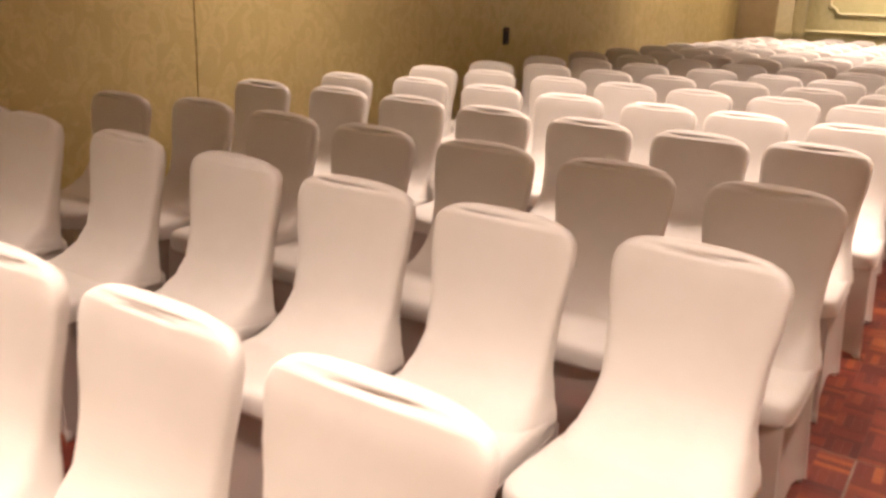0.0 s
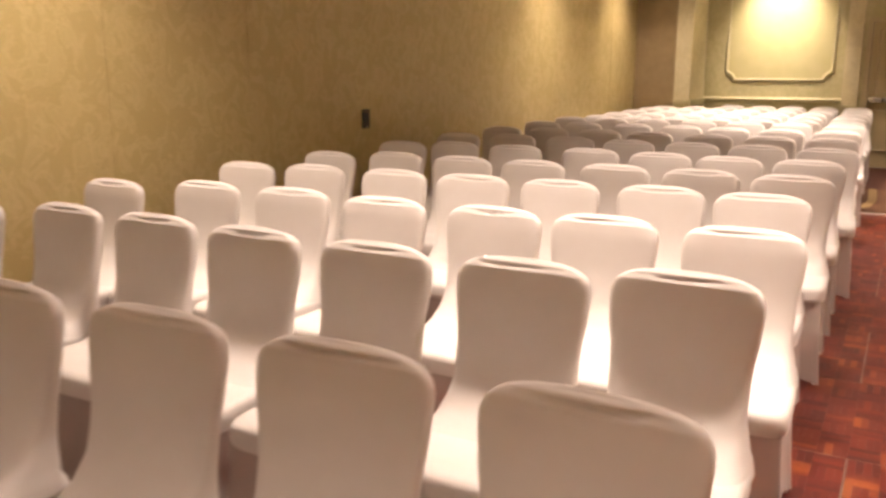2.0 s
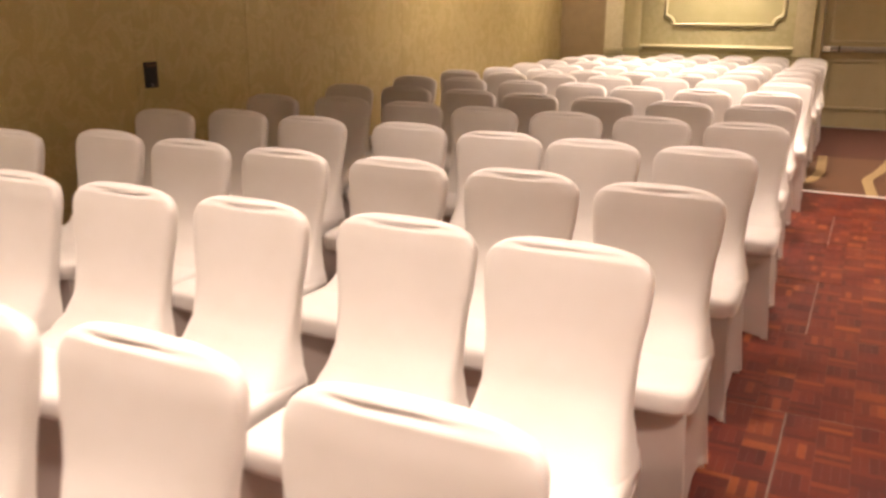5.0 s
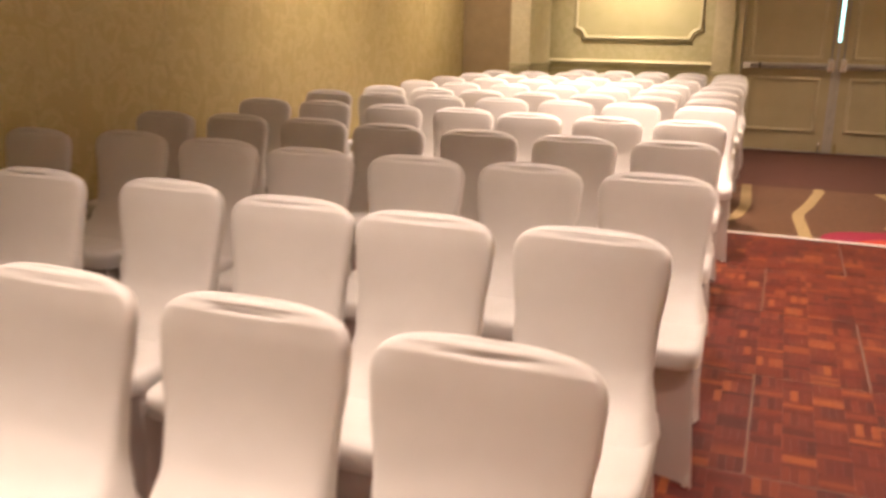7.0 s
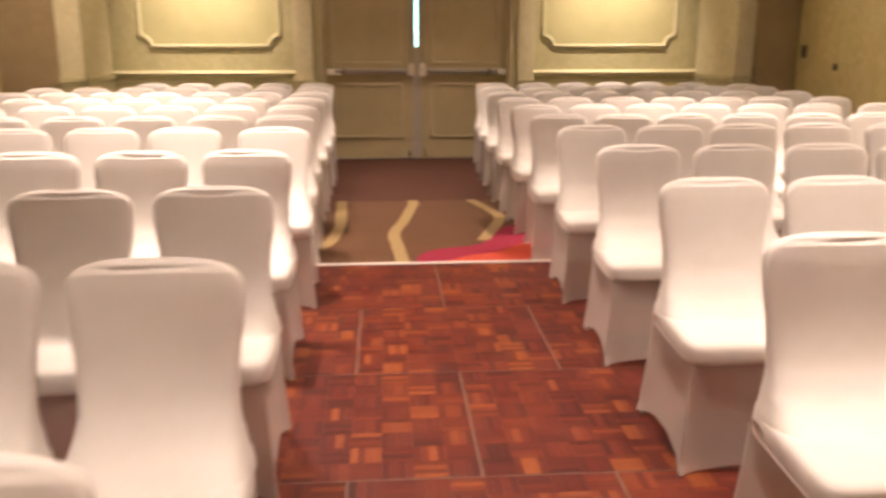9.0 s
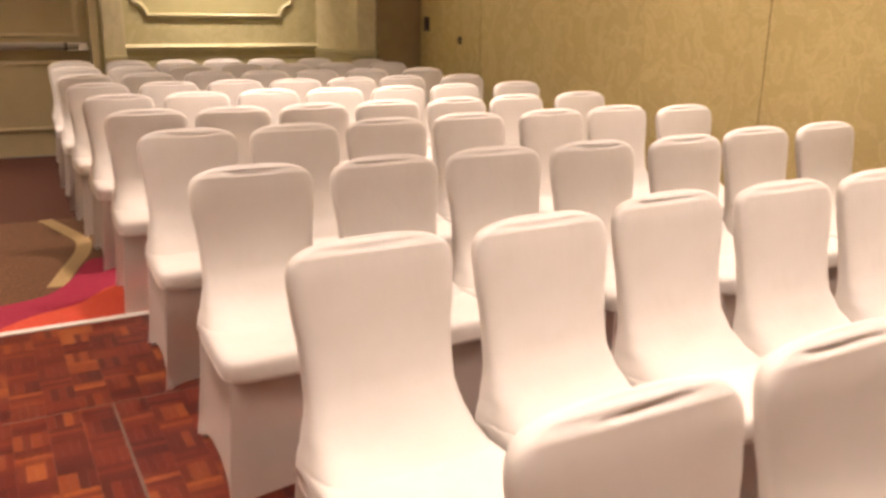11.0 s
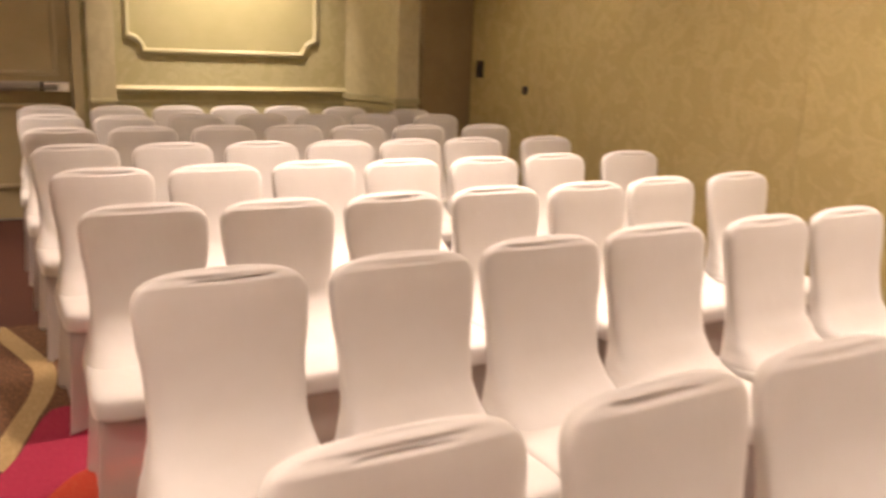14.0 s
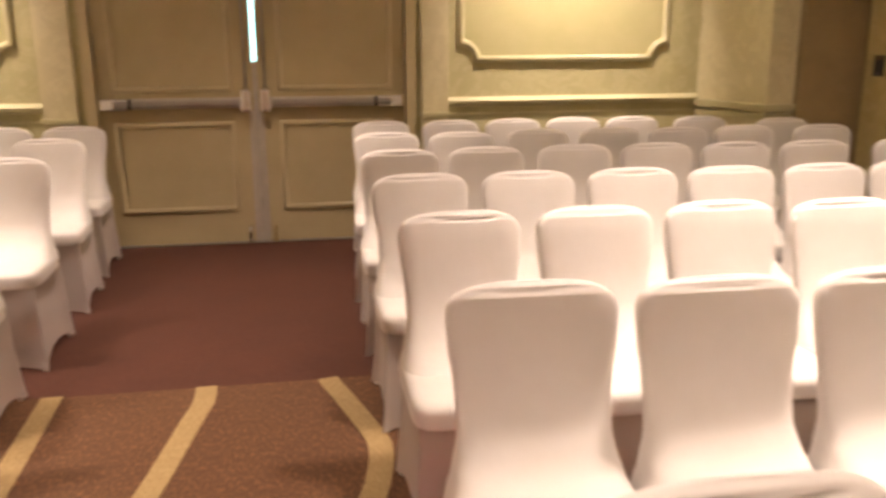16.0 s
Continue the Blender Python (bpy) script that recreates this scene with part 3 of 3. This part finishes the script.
def skirt_mesh(rng):
    """The cover below the seat, drawn tight over the four legs: crisp corners, hollow sides and a hem that arches between the feet."""
    bm, rings, rows, n = bmesh.new(), [], 9, 11
    wave = [rng.uniform(-0.003, 0.003) for _ in range(4 * n)]
    for r in range(rows + 1):
        t = r / rows
        front, back = -0.437 - 0.012 * t, 0.0 + 0.055 * t ** 1.6
        hf, hb = 0.206 + 0.024 * t ** 1.3, 0.190 + 0.020 * t ** 1.3
        corners = [(-hf, front), (hf, front), (hb, back), (-hb, back)]
        ring = []
        for k in range(4):
            (xa, ya), (xb, yb) = corners[k], corners[(k + 1) % 4]
            hollow, arch = ((0.030, 0.022), (0.022, 0.060), (0.026, 0.040), (0.022, 0.060))[k]
            nx, ny = -(yb - ya), xb - xa
            ln = math.hypot(nx, ny)
            for i in range(n):
                u = i / n
                soft = 0.5 - 0.5 * math.cos(math.pi * u)
                bow = 1 - (2 * soft - 1) ** 4
                inward = hollow * bow * min(1.0, 0.35 + t * 2.2) + wave[k * n + i] * t * bow
                x, y = xa + (xb - xa) * soft + nx / ln * inward, ya + (yb - ya) * soft + ny / ln * inward
                ring.append(bm.verts.new((x, y, 0.393 * (1 - t) + arch * (1 - (2 * soft - 1) ** 2) * t ** 3)))
        rings.append(ring)
    for a, b in zip(rings, rings[1:]):
        for i in range(len(a)):
            bm.faces.new((a[i], a[(i + 1) % len(a)], b[(i + 1) % len(a)], b[i]))
    return bm


def seam_mesh():
    """The piped edge that runs round under the seat."""
    bm, rings = bmesh.new(), []
    for k in range(6):
        a = 2 * math.pi * k / 6
        o, dz = 0.0035 * math.cos(a), 0.0035 * math.sin(a)
        rings.append([bm.verts.new((x * (1 + o / 0.22), -0.225 + (y + 0.225) * (1 + o / 0.22), 0.390 + dz)) for x, y, _ in outline(0.2185, 0.2015, -0.4475, -0.004, 0.0, 0.27)])
    rings.append(rings[0])
    for a, b in zip(rings, rings[1:]):
        for i in range(len(a)):
            bm.faces.new((a[i], a[(i + 1) % len(a)], b[(i + 1) % len(a)], b[i]))
    return bm


def foot_mesh(x, y):
    bm = bmesh.new()
    cylinder(bm, (x, y, 0.0), (x, y, 0.03), 0.012, 10, 0.010)
    return bm


def banquet_chair(seed):
    rng = random.Random(seed)
    root = thing("banquet_chair", 0, 0, 0, "banquet chair in a white stretch fabric cover", "chair", "rows of covered chairs")
    part("back_cover", back_mesh(rng), FABRIC, root, "", True)
    seat = part("seat_cover", seat_mesh(), FABRIC, root, "", True)
    part("piping", seam_mesh(), FABRIC, seat, "", True)
    # skirt colour carries the shade under the seat
    skirt = part("skirt", skirt_mesh(rng), SHADED_SHEER, root, "thin white fabric drawn tight over the legs, darkened and warmed for shade", True)
    for x, y in ((0.210, -0.428), (-0.210, -0.428), (0.190, 0.034), (-0.190, 0.034)):
        part("foot_pocket", foot_mesh(x, y), FABRIC, skirt, "", True)
    return root


STEP_Z = 0.021
originals = [banquet_chair(s) for s in (3, 8, 15, 21, 34, 40, 52, 67)]
used = set()
rng = random.Random(5)


def chair_row(y, x, step, shift_x, shift_y):
    """A row of chairs from the aisle outwards; the shifts, in centimetres, are how far each stands out of line."""
    for c, (dx, dy) in enumerate(zip(shift_x, shift_y)):
        turn, pick = rng.uniform(-1.8, 1.8), rng.randrange(len(originals))
        at = y + dy / 100
        m = pose(x + step * c + dx / 100, at, STEP_Z if at < 10.35 else 0.001, 0, 0, turn)
        if pick not in used:
            used.add(pick)
            originals[pick].matrix_world = m
        else:
            copy_thing(originals[pick], m)


# west block
chair_row(0.31, -0.40, -0.461, (0, 0, 1, 0, 0, 1, 0), (0, 0, -1, 0, 0, 0, -1))
chair_row(1.23, -0.25, -0.474, (0, 0, 0, 0, -7, -17, 0), (1, -2, -1, -1, 0, 0, 0))
chair_row(1.96, -0.27, -0.475, (0, -2, -3, -5, -4, -7, 0), (2, 3, 2, 1, 0, 2, -11))
chair_row(2.81, -0.33, -0.465, (0, 4, 3, 1, 0, -1, 0), (7, 0, -1, 0, 2, 2, -8))
chair_row(3.57, -0.31, -0.466, (0, -1, 3, 0, -3, -5, -1), (2, 3, 1, 1, 4, 2, -15))
chair_row(4.42, -0.38, -0.453, (0, 2, 0, 0, 0, -5, 0), (2, 5, 3, 1, 0, -2, -11))
chair_row(5.19, -0.35, -0.454, (0, 0, -1, -3, -4, -8, 0), (0, 3, 3, 1, 1, 5, -14))
chair_row(6.04, -0.36, -0.455, (0, 1, 4, 1, -7, -12, 0), (-3, -4, -1, 6, 4, 9, -9))
chair_row(6.93, -0.33, -0.466, (0, 1, 3, 3, 1, -3, 0), (-2, 0, -2, -2, 4, 8, -4))
chair_row(7.84, -0.38, -0.462, (0, 1, 0, -3, -3, -4, 0), (0, -3, -2, 0, 5, 3, -5))
chair_row(8.81, -0.42, -0.458, (0, 1, 1, 2, 1, -5, 0), (-3, -6, -6, 4, 3, 7, -2))
chair_row(9.71, -0.42, -0.464, (0, -2, 0, 0, -1, 0, 0), (1, 2, 2, 1, -1, -1, 0))
chair_row(10.64, -0.46, -0.457, (0, 1, 1, 1, 0, 1, 1), (0, 1, 0, 0, -1, 1, 1))
chair_row(11.49, -0.50, -0.455, (0, -1, 0, 0, 0, -2, 0), (-1, -1, 0, 0, 1, -1, 0))
chair_row(12.30, -0.51, -0.456, (0, -2, 0, -1, 2, 0, 0), (0, 0, -1, -1, 1, -1, -1))
chair_row(13.10, -0.51, -0.455, (0, 0, -1, -2, -2, -2, 0), (-1, 0, 1, 0, 0, -1, 1))
chair_row(13.90, -0.54, -0.450, (0, 0, 1, 0, 0, 1, 0), (1, 0, 0, 1, -1, -1, -1))
chair_row(14.66, -0.58, -0.450, (0, 0, 0, 2, 1), (0, 0, 0, 0, 1))
# east block
chair_row(7.05, 1.33, 0.447, (0, 1, 1, 0, 1, 0, 0), (0, 2, 1, -1, -1, -1, 0))
chair_row(7.92, 1.34, 0.450, (0, 0, 2, 0, 0, 0, 0), (-2, -2, 4, 1, 1, 1, -1))
chair_row(8.81, 1.35, 0.448, (0, 0, -1, -3, -3, 0, 0), (2, 0, 1, -2, -5, 1, 0))
chair_row(9.70, 1.35, 0.432, (0, 1, 2, 3, 7, 7, 0), (1, -1, 2, 4, 2, 3, -9))
chair_row(10.59, 1.35, 0.444, (0, -2, -3, -3, -4, -5, 0), (3, -1, -1, 0, -2, 0, 1))
chair_row(11.40, 1.34, 0.454, (0, -1, -2, -5, -6, -6, 0), (2, 2, 3, -1, -3, 0, 0))
chair_row(12.17, 1.33, 0.450, (0, 0, 0, -2, -4, -6, 1), (4, 3, 2, -1, -2, 0, -3))
chair_row(12.99, 1.34, 0.460, (0, -1, 0, -2, -6, -7, -1), (2, 4, 4, 2, -3, -4, -7))
chair_row(13.80, 1.37, 0.461, (0, -2, 0, 0, -4, -4, 0), (4, -2, 4, 1, -4, 0, -7))
chair_row(14.54, 1.41, 0.455, (0, 2, 1, -1, -4, -2, 1), (4, 1, 3, 3, 0, -8, -32))

# ---- carpet pattern ----
def ribbon(points, width, z):
    bm = bmesh.new()
    left, right = [], []
    for i, p in enumerate(points):
        p = Vector((*p, 0))
        a, b = Vector((*points[max(i - 1, 0)], 0)), Vector((*points[min(i + 1, len(points) - 1)], 0))
        d = (b - a).normalized()
        side = Vector((-d.y, d.x, 0)) * width / 2
        left.append(p + side)
        right.append(p - side)
    return slab(left + right[::-1], z, bm)


def slab(pts, z, bm=None):
    bm = bm or bmesh.new()
    top, low = [bm.verts.new((p[0], p[1], z)) for p in pts], [bm.verts.new((p[0], p[1], 0.0)) for p in pts]
    bm.faces.new(top)
    for i in range(len(pts)):
        j = (i + 1) % len(pts)
        bm.faces.new((top[i], top[j], low[j], low[i]))
    bmesh.ops.triangulate(bm, faces=[f for f in bm.faces if len(f.verts) > 4])
    return bm


def curve_through(pts, n=6):
    out = []
    for i in range(len(pts) - 1):
        p = [Vector(pts[max(0, min(len(pts) - 1, i + k))]) for k in (-1, 0, 1, 2)]
        for s in range(n):
            t = s / n
            out.append(tuple(0.5 * ((2 * p[1]) + (p[2] - p[0]) * t + (2 * p[0] - 5 * p[1] + 4 * p[2] - p[3]) * t * t + (3 * p[1] - p[0] - 3 * p[2] + p[3]) * t ** 3)))
    return out + [tuple(pts[-1])]


for pts in ([(-0.20, 12.33), (-0.175, 11.6), (-0.17, 11.25), (-0.24, 10.72), (-0.45, 10.58)],
            [(0.42, 12.33), (0.424, 12.17), (0.395, 11.98), (0.325, 11.5), (0.245, 11.08), (0.26, 10.7), (0.295, 10.19)],
            [(0.93, 12.33), (1.06, 11.85), (1.095, 11.65), (1.06, 11.4), (0.98, 11.15), (0.87, 10.8)]):
    tagged(mesh_object("carpet_band", ribbon(curve_through(pts), 0.088, 0.004), CARPET_TAN), "tan wavy band woven into the carpet", "carpet pattern", "carpet bands", "structure")
tagged(mesh_object("carpet_motif", slab(curve_through([(0.38, 10.20), (0.40, 10.40), (0.53, 10.56), (0.80, 10.66), (0.94, 10.86), (1.08, 11.22), (1.24, 11.16), (1.5, 10.85), (1.62, 10.20)]), 0.006), CARPET_CRIMSON), "crimson leaf shape woven into the carpet", "carpet pattern", "", "structure")
tagged(mesh_object("carpet_motif", slab(curve_through([(0.54, 10.20), (0.72, 10.36), (0.95, 10.47), (1.14, 10.68), (1.4, 10.6), (1.5, 10.20)]), 0.009), CARPET_ORANGE), "red orange leaf shape woven into the carpet", "carpet pattern", "", "structure")

# ---- parquet dance floor ----
FLOOR_Y, PANEL, FX0, FX1 = 10.13, 0.875, -3.45, 4.425
dance_floor = tagged(mesh_object("dance_floor", box(FX0, FLOOR_Y - PANEL * 15, 0.0005, FX1, FLOOR_Y, 0.004), SUBFLOOR), "portable mahogany parquet dance floor laid on the carpet", "dance floor", kind="structure")
bm = bmesh.new()
prof = [(0.0, 0.0), (0.0, 0.024), (0.042, 0.024), (0.095, 0.004), (0.095, 0.0)]
ends = [[bm.verts.new((x, FLOOR_Y + a, z)) for a, z in prof] for x in (FX0, FX1)]
bm.faces.new(ends[0])
bm.faces.new(ends[1][::-1])
for i in range(5):
    j = (i + 1) % 5
    bm.faces.new((ends[0][i], ends[1][i], ends[1][j], ends[0][j]))
part("ramp_edge", bm, ALUMINIUM, dance_floor, "pale aluminium ramp edge")


def block_geometry(verts, faces, x, y, size, across, fingers=4, top=0.0205, low=0.012):
    g, b = 0.0001, 0.0002
    for k in range(fingers):
        a0, a1 = k * size / fingers + g, (k + 1) * size / fingers - g
        x0, x1, y0, y1 = (x + a0, x + a1, y + g, y + size - g) if across else (x + g, x + size - g, y + a0, y + a1)
        n = len(verts)
        verts += [(x0, y0, low), (x1, y0, low), (x1, y1, low), (x0, y1, low), (x0 + b, y0 + b, top), (x1 - b, y0 + b, top), (x1 - b, y1 - b, top), (x0 + b, y1 - b, top)]
        faces += [(n + 4, n + 5, n + 6, n + 7), (n, n + 1, n + 5, n + 4), (n + 1, n + 2, n + 6, n + 5), (n + 2, n + 3, n + 7, n + 6), (n + 3, n, n + 4, n + 7)]


def panel_data(name, cols, filled):
    """A panel with a metal-edged tray, and its parquet if filled."""
    size = (PANEL - 0.008) / 8
    w = cols * size + 0.008
    tray = ([(0.001, 0.001, 0.004), (w - 0.001, 0.001, 0.004), (w - 0.001, PANEL - 0.001, 0.004), (0.001, PANEL - 0.001, 0.004),
             (0.001, 0.001, 0.0195), (w - 0.001, 0.001, 0.0195), (w - 0.001, PANEL - 0.001, 0.0195), (0.001, PANEL - 0.001, 0.0195)])
    verts, faces = list(tray), [(4, 5, 6, 7), (0, 1, 5, 4), (1, 2, 6, 5), (2, 3, 7, 6), (3, 0, 4, 7)]
    if filled:
        for i in range(cols):
            for j in range(8):
                block_geometry(verts, faces, 0.004 + i * size, 0.004 + j * size, size, (i + j) % 2)
    data = bpy.data.meshes.new(name)
    data.from_pydata(verts, [], faces)
    data.materials.append(PANEL_SEAM)
    data.materials.append(PARQUET)
    data.polygons.foreach_set("material_index", [0] * 5 + [1] * (len(faces) - 5))
    return data


full, half, empty = panel_data("dance_panel", 8, True), panel_data("dance_panel", 4, True), panel_data("dance_panel", 8, False)
blocks = []
for across in (0, 1):
    verts, faces = [], []
    block_geometry(verts, faces, 0, 0, (PANEL - 0.008) / 8, across)
    data = bpy.data.meshes.new("parquet_block")
    data.from_pydata(verts, [], faces)
    data.materials.append(PARQUET)
    blocks.append(data)
for r in range(15):
    y = FLOOR_Y - PANEL * (r + 1)
    x = FX0
    while x < FX1 - 0.1:
        short = r % 2 == 0 and (x < FX0 + 0.01 or x > FX1 - 0.5)
        near = not short and 1 <= r <= 3 and -0.45 < x < 0.75
        ob = new("dance_panel", half if short else empty if near else full)
        ob.parent = dance_floor
        ob.location = (x, y, 0)
        if near and x > -0.45:
            size = (PANEL - 0.008) / 8
            for i in range(8):
                for j in range(8):
                    piece = new("parquet_block", blocks[(i + j) % 2])
                    piece.parent = ob
                    piece.location = (0.004 + i * size, 0.004 + j * size, 0)
        x += PANEL / 2 if short else PANEL
